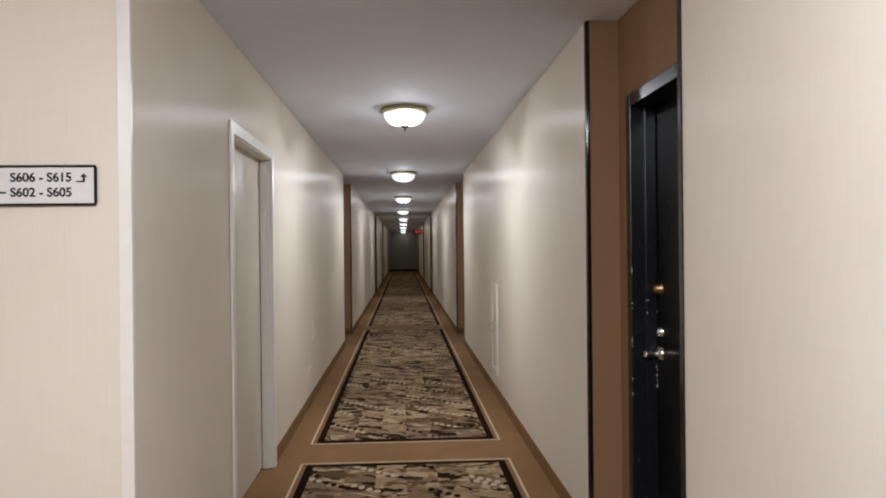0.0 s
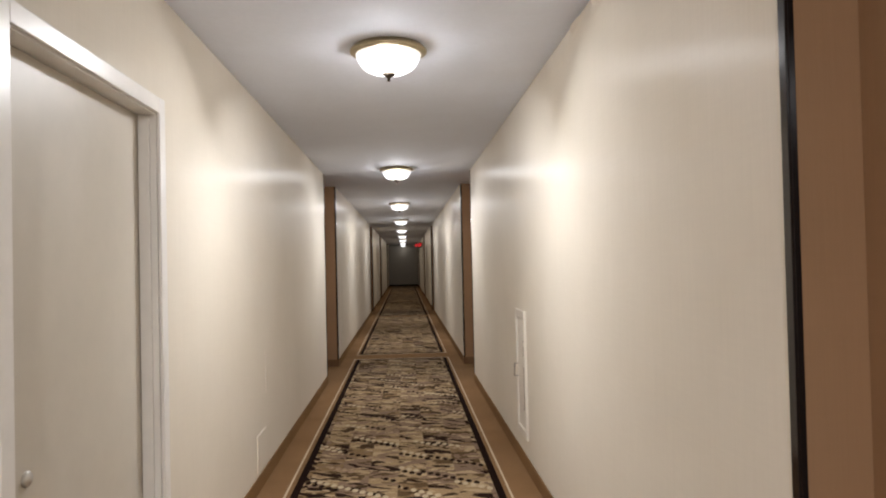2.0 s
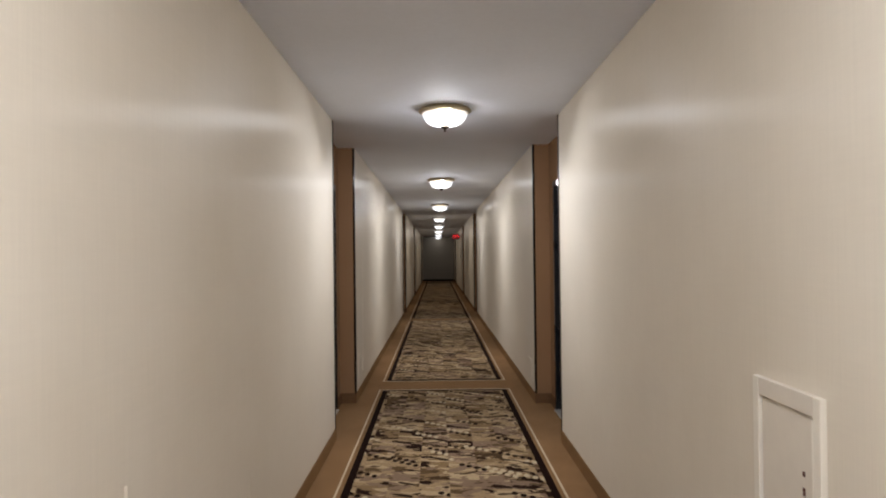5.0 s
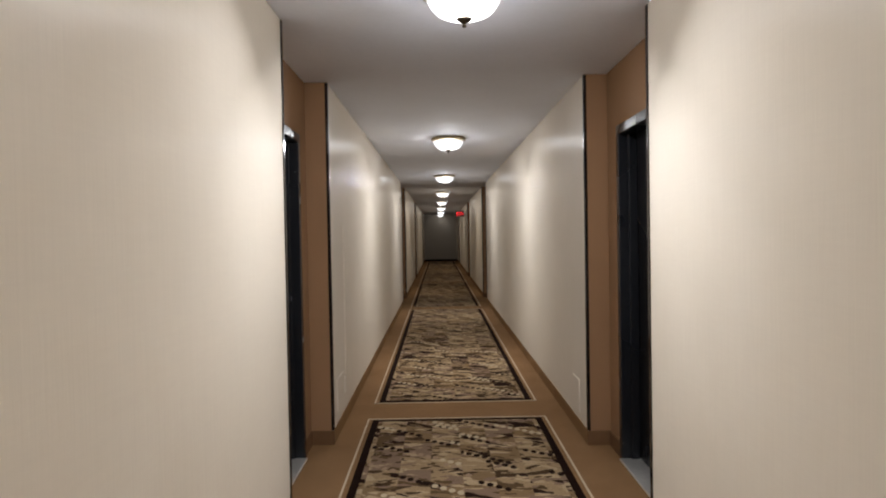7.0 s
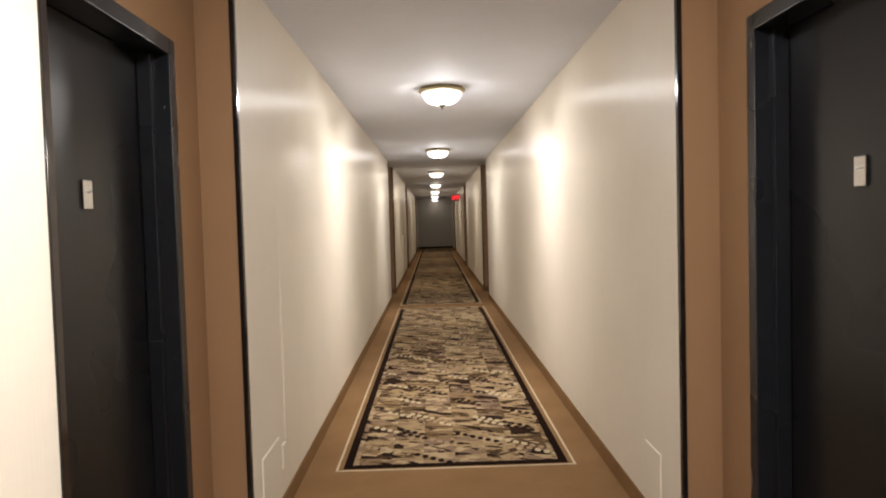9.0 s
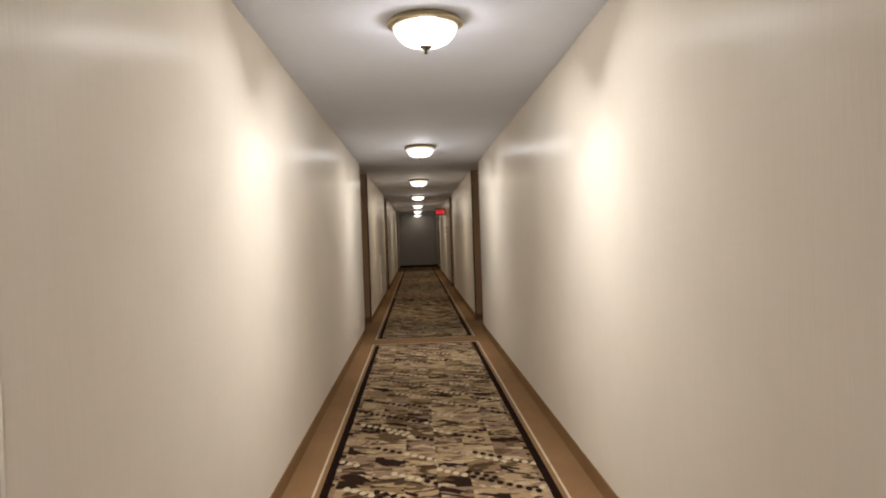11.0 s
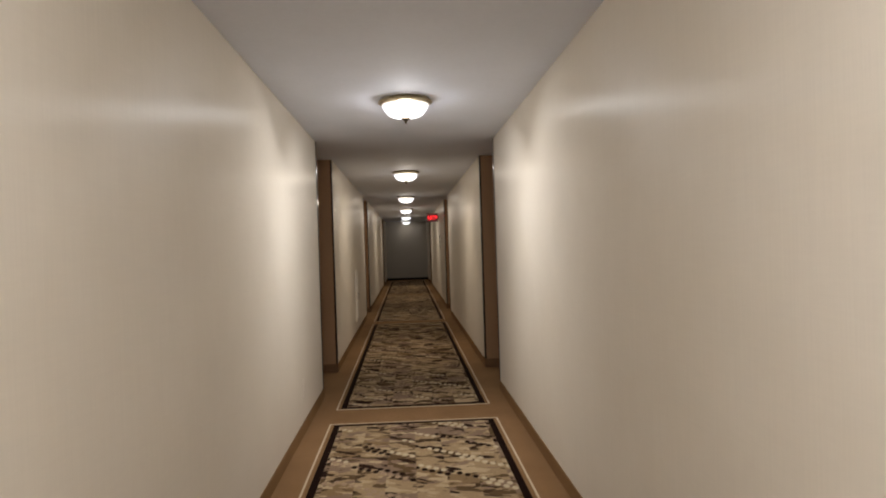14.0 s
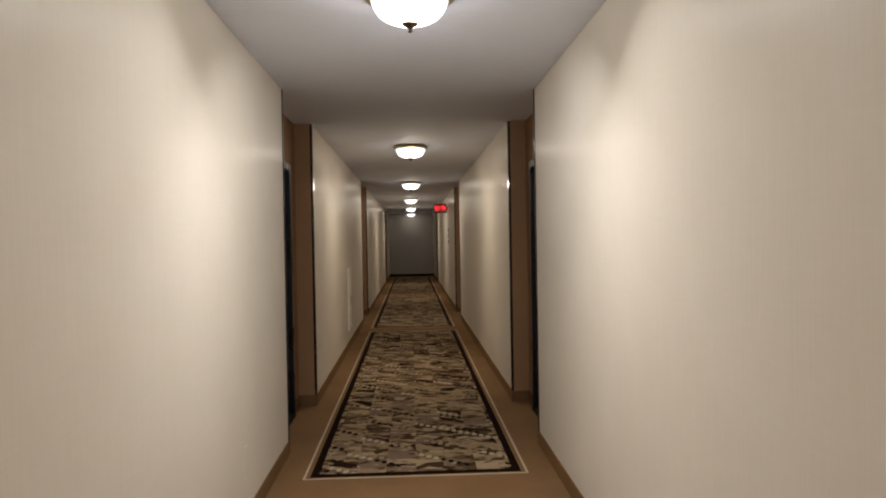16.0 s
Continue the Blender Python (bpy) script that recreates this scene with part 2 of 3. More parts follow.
def glowing(name, colour, strength, base=(0.8, 0.8, 0.8)):
    m, nodes, links, bsdf = material(name)
    bsdf.inputs["Base Color"].default_value = (*base, 1)
    bsdf.inputs["Roughness"].default_value = 0.3
    bsdf.inputs["Emission Color"].default_value = (*colour, 1)
    bsdf.inputs["Emission Strength"].default_value = strength
    return m


def frosted(name):
    """Frosted lamp glass: lets most of the bulb's light through, glows itself, and has a glossy skin."""
    m, nodes, links, bsdf = material(name)
    bsdf.inputs["Base Color"].default_value = (0.1, 0.097, 0.09, 1)
    bsdf.inputs["Roughness"].default_value = 0.25
    bsdf.inputs["Emission Color"].default_value = (*LAMP_TINT, 1)
    geo = nodes.new("ShaderNodeNewGeometry")
    swirl = node(nodes, "ShaderNodeTexNoise", Scale=9.0, Detail=3.0, Distortion=1.5)
    links.new(geo.outputs["Position"], swirl.inputs["Vector"])
    rng = node(nodes, "ShaderNodeMapRange")
    rng.inputs["To Min"].default_value, rng.inputs["To Max"].default_value = LAMP_GLOW * 0.8, LAMP_GLOW * 1.2
    links.new(swirl.outputs["Fac"], rng.inputs["Value"])
    # pressed flutes: thick and thin glass in turn, drawn as bright and dim emission
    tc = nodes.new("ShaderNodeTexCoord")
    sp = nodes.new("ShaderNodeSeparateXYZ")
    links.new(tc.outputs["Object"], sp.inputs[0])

    def calc(op, a, b):
        n = nodes.new("ShaderNodeMath")
        n.operation = op
        for i, v in enumerate((a, b)):
            if isinstance(v, (int, float)):
                n.inputs[i].default_value = v
            else:
                links.new(v, n.inputs[i])
        return n.outputs[0]
    flute = calc("SINE", calc("MULTIPLY", calc("ARCTAN2", sp.outputs[1], sp.outputs[0]), 28.0), 0.0)
    flute = calc("ADD", calc("MULTIPLY", flute, 0.22), 0.78)
    # the bulbs' fall-off painted into the emission: dimmer towards the rim
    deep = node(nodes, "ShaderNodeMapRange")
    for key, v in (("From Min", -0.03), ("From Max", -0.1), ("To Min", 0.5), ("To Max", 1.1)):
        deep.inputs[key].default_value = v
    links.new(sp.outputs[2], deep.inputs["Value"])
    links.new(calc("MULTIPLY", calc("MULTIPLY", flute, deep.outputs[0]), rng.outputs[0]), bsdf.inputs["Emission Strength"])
    clear = node(nodes, "ShaderNodeBsdfTransparent", Color=(0.95, 0.93, 0.9, 1))
    mix = node(nodes, "ShaderNodeMixShader", Fac=0.75)
    links.new(bsdf.outputs[0], mix.inputs[1])
    links.new(clear.outputs[0], mix.inputs[2])
    links.new(mix.outputs[0], nodes["Material Output"].inputs["Surface"])
    return m


M_WALL = wallpaper("beige_vinyl", (0.80, 0.735, 0.635), 0.34)
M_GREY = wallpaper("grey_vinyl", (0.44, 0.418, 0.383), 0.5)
M_BROWN = wallpaper("brown_vinyl", (0.315, 0.187, 0.103), 0.55)
M_CEIL = plain("ceiling_paint", (0.82, 0.86, 0.97), 0.8, vary=0.03, scale=30, bump=0.15, spec=0.15)
M_CARPET = carpet_plain("brown_carpet", (0.28, 0.164, 0.079))
M_BASE = carpet_plain("dark_brown_base_carpet", (0.185, 0.105, 0.054))
M_PATTERN = carpet_pattern("patterned_carpet")
M_BORDER = carpet_plain("dark_carpet_border", (0.014, 0.006, 0.004))
M_CREAM = carpet_plain("cream_carpet_line", (0.66, 0.54, 0.38))
M_BLACK = plain("black_door_paint", (0.0085, 0.0083, 0.0095), 0.28, vary=0.25, scale=9, bump=0.1, spec=0.22)
M_FRAME = plain("black_frame_paint", (0.0105, 0.0116, 0.0146), 0.27, vary=0.25, scale=14, bump=0.08, chips=0.77)
M_GUARD = plain("black_plastic_edge", (0.012, 0.008, 0.007), 0.1, vary=0.2, scale=20)
M_CHIP = plain("bare_chipped_paint", (0.55, 0.52, 0.48), 0.6, vary=0.2, scale=60)
# panel paint made lighter: the lit edge of the frame put into its colour
M_RIM = plain("lit_panel_rim", (0.85, 0.80, 0.71), 0.35, vary=0.05, scale=14, bump=0.1)
M_PANEL = plain("beige_panel_paint", (0.78, 0.715, 0.625), 0.4, vary=0.05, scale=14, bump=0.1)
M_WHITE = plain("white_gloss_paint", (0.86, 0.83, 0.79), 0.32, vary=0.05, scale=16, bump=0.1)
M_DOOR = plain("cream_door_paint", (0.62, 0.57, 0.49), 0.4, vary=0.05, scale=10, bump=0.1)
M_CHROME = plain("satin_chrome", (0.72, 0.72, 0.72), 0.2, metal=1.0, vary=0.06, scale=40)
M_BRASS = plain("worn_brass", (0.34, 0.23, 0.11), 0.32, metal=1.0, vary=0.2, scale=30)
M_BRONZE = plain("antique_bronze", (0.46, 0.385, 0.245), 0.36, metal=1.0, vary=0.2, scale=30)
M_FINIAL = plain("dark_bronze", (0.07, 0.055, 0.038), 0.4, metal=0.8, vary=0.2, scale=30)
M_PLATE = plain("brushed_steel_plate", (0.4, 0.39, 0.385), 0.18, metal=1.0, vary=0.08, scale=60)
M_SIGN = plain("white_sign_face", (0.74, 0.72, 0.70), 0.4, vary=0.03, scale=20)
M_INK = plain("black_ink", (0.01, 0.009, 0.009), 0.5, vary=0.2, scale=30, spec=0.12)
M_DARK = plain("dark_brown_base", (0.006, 0.004, 0.003), 0.6, vary=0.2, scale=14, spec=0.1)
M_ALU = plain("worn_aluminium", (0.62, 0.61, 0.58), 0.45, metal=0.7, vary=0.15, scale=25)
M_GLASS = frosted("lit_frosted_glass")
M_EXIT = glowing("lit_red_panel", (1.0, 0.008, 0.012), 0.03, (0.03, 0.003, 0.004))
M_EXITLETTER = glowing("lit_letters", (1.0, 0.016, 0.02), 2.4, (0.5, 0.02, 0.02))


# ---- mesh helpers ----
def box(bm, x0, x1, y0, y1, z0, z1):
    if x0 > x1:
        x0, x1 = x1, x0
    vs = [bm.verts.new((x, y, z)) for z in (z0, z1) for y in (y0, y1) for x in (x0, x1)]
    for f in ((0, 2, 3, 1), (4, 5, 7, 6), (0, 1, 5, 4), (1, 3, 7, 5), (3, 2, 6, 7), (2, 0, 4, 6)):
        bm.faces.new([vs[i] for i in f])
    return bm


def slab(x0, x1, y0, y1, z0, z1, bevel=0.0):
    bm = box(bmesh.new(), x0, x1, y0, y1, z0, z1)
    if bevel:
        bmesh.ops.bevel(bm, geom=bm.edges[:], offset=bevel, segments=2, affect="EDGES", profile=0.6)
    return bm


def lathe(profile, steps=40, axis="z", ribs=0, depth=0.0):
    """A turned shape from (radius, height) pairs; axis: the way it points."""
    bm = bmesh.new()
    rings = []
    for r, h in profile:
        if r < 1e-5:
            rings.append([bm.verts.new((0, 0, h))])
        else:
            ring = []
            for i in range(steps):
                a = 2 * math.pi * i / steps
                q = r * (1 + depth * math.cos(ribs * a))
                ring.append(bm.verts.new((q * math.cos(a), q * math.sin(a), h)))
            rings.append(ring)
    for a, b in zip(rings, rings[1:]):
        for i in range(steps):
            j = (i + 1) % steps
            if len(a) == 1 and len(b) == 1:
                continue
            if len(a) == 1:
                bm.faces.new((a[0], b[j], b[i]))
            elif len(b) == 1:
                bm.faces.new((a[i], a[j], b[0]))
            else:
                bm.faces.new((a[i], a[j], b[j], b[i]))
    for f in bm.faces:
        f.smooth = True
    bmesh.ops.recalc_face_normals(bm, faces=bm.faces[:])
    if axis == "x":
        bmesh.ops.rotate(bm, verts=bm.verts[:], matrix=Matrix.Rotation(radians(90), 3, "Y"))
    return bm


def moved(bm, x, y, z):
    bmesh.ops.translate(bm, verts=bm.verts[:], vec=(x, y, z))
    return bm


def flat(name, bm, mat):
    me = bpy.data.meshes.new(name)
    bmesh.ops.recalc_face_normals(bm, faces=bm.faces[:])
    bm.to_mesh(me)
    bm.free()
    me.materials.append(mat)
    return new(name, me)


def part(name, bm, mat, parent, label=""):
    ob = flat(name, bm, mat)
    ob.parent = parent
    return tagged(ob, label)


def empty(name, x, y, z, rz=0):
    ob = new(name)
    ob.empty_display_size = 0.1
    ob.matrix_basis = pose(x, y, z, 0, 0, rz)
    return ob


def setting(name, bm, mat, label=""):
    return tagged(flat(name, bm, mat), label, kind="structure")


# ---- floor, ceiling ----
setting("floor", slab(-4.5, 2.0, -4.0, END + 0.3, -0.12, 0.0), M_CARPET, "plain brown low-pile carpet floor of the corridor")
setting("ceiling", slab(-4.5, 2.0, -4.0, END + 0.3, CEIL, CEIL + 0.12), M_CEIL, "smooth off-white painted corridor ceiling")


def baseboard(x0, x1, y0, y1, mat=M_BASE):
    bm = slab(x0, x1, y0, y1, 0.0, BASE, 0.003)
    setting("baseboard", bm, mat, "low skirting of %s carpet along the wall" % ("plain brown" if mat == M_CARPET else "dark brown"))


def long_wall(side, name, y0, y1):
    x = XL if side < 0 else XR
    setting(name, slab(x, x + side * THICK, y0, y1, BASE - 0.004, CEIL - 0.002), M_WALL, "beige textured vinyl-covered corridor wall with a low sheen")
    baseboard(x - side * 0.006, x + side * THICK, y0 + 0.002, y1 - 0.002, M_CARPET)


def corner_guard(x, y, side, way):
    """An L-shaped edge strip on a wall corner; way: 1 if the recess lies beyond the edge, -1 if before it."""
    g = empty("corner_guard", x, y, BASE)
    h = CEIL - BASE - 0.004
    w, t = 0.02, 0.0058
    part("strip", moved(slab(-side * t, 0.0, -w if way > 0 else -t, t if way > 0 else w, 0, h, 0.0012), 0, 0, 0), M_GUARD, g)
    part("strip", slab(0.0005 * side, side * 0.014, 0.0 if way > 0 else -t, t if way > 0 else 0.0, 0, h, 0.0012), M_GUARD, g)
    return tagged(g, "glossy black plastic corner guard strip on the wall edge", "corner guard", "corner guards of the recesses")


def lever(face, s, ly, leaf):
    bar = slab(face - s * 0.062, face - s * 0.042, ly - 0.012, ly + 0.075, 0.915, 0.938, 0.008)
    box(bar, face - s * 0.05, face - s * 0.015, ly - 0.009, ly + 0.009, 0.918, 0.936)
    part("lever", bar, M_CHROME, leaf, "chrome lever handle")


def entry_door(x, y, side, lock):
    """A black flat door in a black steel frame; local x points into the wall. lock: which edge has the lever."""
    d = tagged(empty("door", x, y, 0), "closed black painted flat room door in a black steel frame, with a steel number plate", "door", "room doors", "structure")
    s = side
    w, h, f = 0.405, 2.0, 0.055
    jamb = 0.125
    for k in (-1, 1):
        a, b = (w, w + f) if k > 0 else (-w - f, -w)
        part("frame_side", slab(-s * 0.014, s * jamb, a, b, 0.002, h + f, 0.004), M_FRAME, d)
        c = (w - 0.02, w) if k > 0 else (-w, -w + 0.02)
        part("door_stop", slab(s * 0.045, s * (jamb - 0.03), c[0], c[1], 0.002, h, 0.004), M_FRAME, d)
    part("frame_head", slab(-s * 0.014, s * jamb, -w, w, h, h + f, 0.004), M_FRAME, d)
    leaf = part("leaf", slab(s * (jamb - 0.028), s * (jamb + 0.02), -w + 0.003, w - 0.003, 0.014, h - 0.003, 0.002), M_BLACK, d)
    face = s * (jamb - 0.028)
    part("number_plate", slab(face - s * 0.008, face, -0.036, 0.022, 1.46, 1.545, 0.003), M_PLATE, leaf, "small brushed steel room number plate")
    part("number", slab(face - s * 0.0095, face - s * 0.0085, -0.024, 0.01, 1.507, 1.513), M_ALU, leaf)
    ly = lock * (w - (0.055 if lock > 0 else 0.045))

    def turned(profile):
        bm = lathe(profile, 28, "x")
        if s > 0:
            bmesh.ops.scale(bm, vec=(-1, 1, 1), verts=bm.verts[:])
            bmesh.ops.reverse_faces(bm, faces=bm.faces[:])
        return bm
    part("deadbolt", moved(turned([(0.0, 0.032), (0.016, 0.032), (0.021, 0.024), (0.026, 0.008), (0.03, 0.0)]), face, ly, 1.205), M_BRASS, leaf, "worn brass deadbolt cylinder")
    part("thumb_cylinder", moved(turned([(0.0, 0.02), (0.012, 0.02), (0.018, 0.012), (0.022, 0.0)]), face, ly, 1.02), M_CHROME, leaf, "small round chrome lock cylinder")
    part("rose", moved(turned([(0.0, 0.02), (0.014, 0.02), (0.027, 0.014), (0.032, 0.006), (0.033, 0.0)]), face, ly, 0.926), M_CHROME, leaf)
    if lock > 0:
        part("knob", moved(turned([(0.0, 0.066), (0.011, 0.066), (0.0145, 0.071), (0.016, 0.069), (0.0155, 0.06), (0.013, 0.04), (0.0125, 0.022), (0.018, 0.016)]), face, ly, 0.926), M_CHROME, leaf, "chrome cylinder knob with a dished end")
    else:
        lever(face, s, ly, leaf)
    if side > 0 and y < 4.0:
        # knocks in the black paint along the jamb
        for cx, cy, cz, cw, ch in ((0.088, w - 0.0205, 0.865, 0.0022, 0.004), (0.091, w - 0.0205, 0.852, 0.0016, 0.003), (0.09, w - 0.0205, 0.828, 0.0025, 0.005), (0.0915, w - 0.0205, 0.806, 0.0014, 0.003),
                                   (0.0905, w - 0.0205, 0.782, 0.0024, 0.006), (0.052, w - 0.0205, 1.155, 0.007, 0.0012), (0.05, w - 0.0205, 1.1, 0.0014, 0.004), (0.092, w - 0.0205, 1.105, 0.0016, 0.004),
                                   (-0.011, w - 0.0005, 1.285, 0.0014, 0.014), (-0.01, w - 0.0005, 1.14, 0.0014, 0.004), (-0.011, w - 0.0005, 0.98, 0.0013, 0.012), (-0.0105, w - 0.0005, 0.955, 0.0012, 0.004), (-0.011, w - 0.0005, 0.81, 0.0016, 0.004), (-0.011, w - 0.0005, 0.745, 0.0022, 0.004)):
            part("paint_chip", slab(s * (cx - cw), s * (cx + cw), cy - 0.0004, cy + 0.0003, cz - ch, cz + ch), M_CHIP, d, "pale chip in the black paint")
    part("threshold", slab(-s * 0.03, s * jamb, -w, w, 0.0, 0.012, 0.004), *((M_ALU, d, "worn aluminium threshold") if y < 15 else (M_DARK, d, "dark threshold strip")))
    for k in (-1, 0, 1):
        part("hinge", slab(s * (jamb - 0.04), s * (jamb - 0.028), -lock * w - 0.006, -lock * w + 0.006, 1.0 + k * 0.75 - 0.05, 1.0 + k * 0.75 + 0.05, 0.002), M_FRAME, d)
    return d


def recess(side, n, y0, y1, lock):
    x = XL if side < 0 else XR
    b = x + side * DEPTH
    tag = "left" if side < 0 else "right"
    mid = (y0 + y1) / 2 - 0.035 if lock < 0 else y1 - 0.605
    w = 0.405 + 0.055 - 0.002
    out = b + side * THICK
    lab = "brown vinyl-covered wall of a door recess"
    # back wall round the door opening
    setting("wall_recess_%s_%d_near" % (tag, n), slab(b, out, y0 - 0.1, mid - w, 0.0, CEIL - 0.003), M_BROWN, lab)
    setting("wall_recess_%s_%d_far" % (tag, n), slab(b, out, mid + w, y1 + 0.1, 0.0, CEIL - 0.003), M_BROWN, lab)
    setting("wall_recess_%s_%d_head" % (tag, n), slab(b, out, mid - w, mid + w, 2.053, CEIL - 0.003), M_BROWN, lab)
    # returns
    setting("wall_return_%s_%d_far" % (tag, n), slab(x + side * 0.003, b - side * 0.0005, y1 - 0.004, y1 - 0.0005, 0, CEIL - 0.003), M_BROWN, lab)
    setting("wall_return_%s_%d_near" % (tag, n), slab(x + side * 0.003, b - side * 0.0005, y0 + 0.0005, y0 + 0.004, 0, CEIL - 0.003), M_BROWN, lab)
    baseboard(x - side * 0.006, b - side * 0.001, y1 - 0.016, y1 - 0.0045)
    baseboard(b - side * 0.012, b - side * 0.0006, mid + w + 0.004, y1 - 0.017)
    baseboard(x - side * 0.006, b - side * 0.001, y0 + 0.0045, y0 + 0.016)
    baseboard(b - side * 0.012, b - side * 0.0006, y0 + 0.017, mid - w - 0.004)
    corner_guard(x, y0, side, 1)
    corner_guard(x, y1, side, -1)
    entry_door(b, mid, side, lock)


def wall_run(side, first, spots, gaps=()):
    """The corridor wall between the recesses, in pieces."""
    y, k = first, 1
    tag = "left" if side < 0 else "right"
    cuts = sorted([(a, b) for a, b, *_ in spots] + list(gaps))
    for a, b in cuts + [(END, END)]:
        long_wall(side, "wall_%s_%d" % (tag, k), y, a)
        y, k = b, k + 1


# ---- walls ----
WD = (4.075, 5.105, 1.977)       # white service door: opening from, to, height
wall_run(-1, LOBBY, LEFT, [WD[:2]])
wall_run(1, -4.0, RIGHT)
setting("wall_left_over_door", slab(XL, XL - THICK, WD[0], WD[1], WD[2], CEIL - 0.002), M_WALL, "beige textured vinyl-covered wall above the service door")
for i, (a, b, lock) in enumerate(LEFT):
    recess(-1, i + 1, a, b, lock)
for i, (a, b, lock) in enumerate(RIGHT):
    recess(1, i + 1, a, b, lock)
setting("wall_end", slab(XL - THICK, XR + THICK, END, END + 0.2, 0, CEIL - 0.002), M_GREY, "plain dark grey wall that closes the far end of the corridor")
baseboard(XL, XR, END - 0.014, END - 0.002, M_DARK)
# lobby at the start
setting("wall_lobby_front", slab(-4.3, XL - THICK - 0.001, LOBBY, LOBBY + 0.2, BASE - 0.004, CEIL - 0.002), M_WALL, "beige textured vinyl-covered wall that faces the lobby")
setting("wall_lobby_corner", slab(XL - THICK - 0.001, XL - 0.001, LOBBY - 0.002, LOBBY - 0.0005, BASE, CEIL - 0.002), M_WALL, "beige vinyl wall edge that faces the lobby")
baseboard(-4.3, XL, LOBBY - 0.012, LOBBY - 0.003)
setting("wall_lobby_back", slab(-4.3, XR + THICK, -4.2, -4.0, 0, CEIL - 0.002), M_WALL, "beige wall that closes the lobby")
setting("wall_lobby_side", slab(-4.5, -4.3, -4.0, LOBBY + 0.2, 0, CEIL - 0.002), M_WALL, "beige wall that closes the lobby")

# white guard on the lobby corner
g = empty("corner_guard", XL, LOBBY, BASE)
hh = CEIL - BASE - 0.004
part("strip", slab(-0.036, 0.004, -0.006, -0.0025, 0, hh, 0.0015), M_WHITE, g)
part("strip", slab(0.0005, 0.004, -0.0025, 0.012, 0, hh, 0.0015), M_WHITE, g)
tagged(g, "white plastic corner guard on the wall edge by the lobby", "corner guard")


# ---- white service door ----
def service_door():
    y0, y1, h = WD
    d = tagged(empty("door", XL, (y0 + y1) / 2, 0), "closed cream painted flat service door set back in a white moulded casing", "door", kind="structure")
    w = (y1 - y0) / 2
    c, t = 0.052, 0.014
    for k in (-1, 1):
        a, b = (w - 0.008, w + c) if k > 0 else (-w - c, -w + 0.008)
        part("casing", slab(0.0008, t, a, b, 0.0, h + c, 0.004), M_WHITE, d)
        a, b = (w - 0.014, w - 0.0005) if k > 0 else (-w + 0.0005, -w + 0.014)
        part("jamb", slab(-0.16, 0.0, a, b, 0, h - 0.0005, 0.002), M_WHITE, d)
        a, b = (w - 0.028, w - 0.015) if k > 0 else (-w + 0.015, -w + 0.028)
        part("door_stop", slab(-0.062, -0.022, a, b, 0, h - 0.03, 0.002), M_WHITE, d)
    part("casing", slab(0.0008, t - 0.002, -w + 0.008, w - 0.008, h - 0.008, h + c, 0.004), M_WHITE, d)
    part("head_jamb", slab(-0.16, 0.0, -w + 0.014, w - 0.014, h - 0.014, h - 0.0005, 0.002), M_WHITE, d)
    leaf = part("leaf", slab(-0.105, -0.065, -w + 0.016, w - 0.016, 0.01, h - 0.016, 0.003), M_DOOR, d)
    k = lathe([(0.021, 0.0), (0.021, 0.007), (0.017, 0.011), (0.0, 0.012)], 24, "x")
    part("lock_cylinder", moved(k, -0.065, -w + 0.2, 0.85), M_ALU, leaf, "small round grey lock cylinder")


service_door()


# ---- runners ----
def runner(y0, y1):
    x0, x1 = -0.715, 0.643
    r = tagged(empty("carpet_runner", 0, y0, 0), "patterned beige and brown carpet inlay with dark border and cream line", "carpet", "carpet inlays along the corridor")
    n = y1 - y0
    z = 0.0045
    c, g, b = 0.012, 0.028, 0.048        # cream line, plain strip, dark border
    e = c + g
    part("field", slab(x0 + e + b, x1 - e - b, e + b, n - e - b, 0.0005, z), M_PATTERN, r)
    for p, q in ((x0 + e, x0 + e + b), (x1 - e - b, x1 - e)):
        part("border", slab(p, q, e, n - e, 0.0005, z), M_BORDER, r)
    for p, q in ((e, e + b), (n - e - b, n - e)):
        part("border", slab(x0 + e + b, x1 - e - b, p, q, 0.0005, z), M_BORDER, r)
    for p, q in ((x0, x0 + c), (x1 - c, x1)):
        part("edge_line", slab(p, q, 0, n, 0.0005, z), M_CREAM, r)
    for p, q in ((0, c), (n - c, n)):
        part("edge_line", slab(x0 + c, x1 - c, p, q, 0.0005, z), M_CREAM, r)


for a, b in RUNNERS:
    runner(a, b)


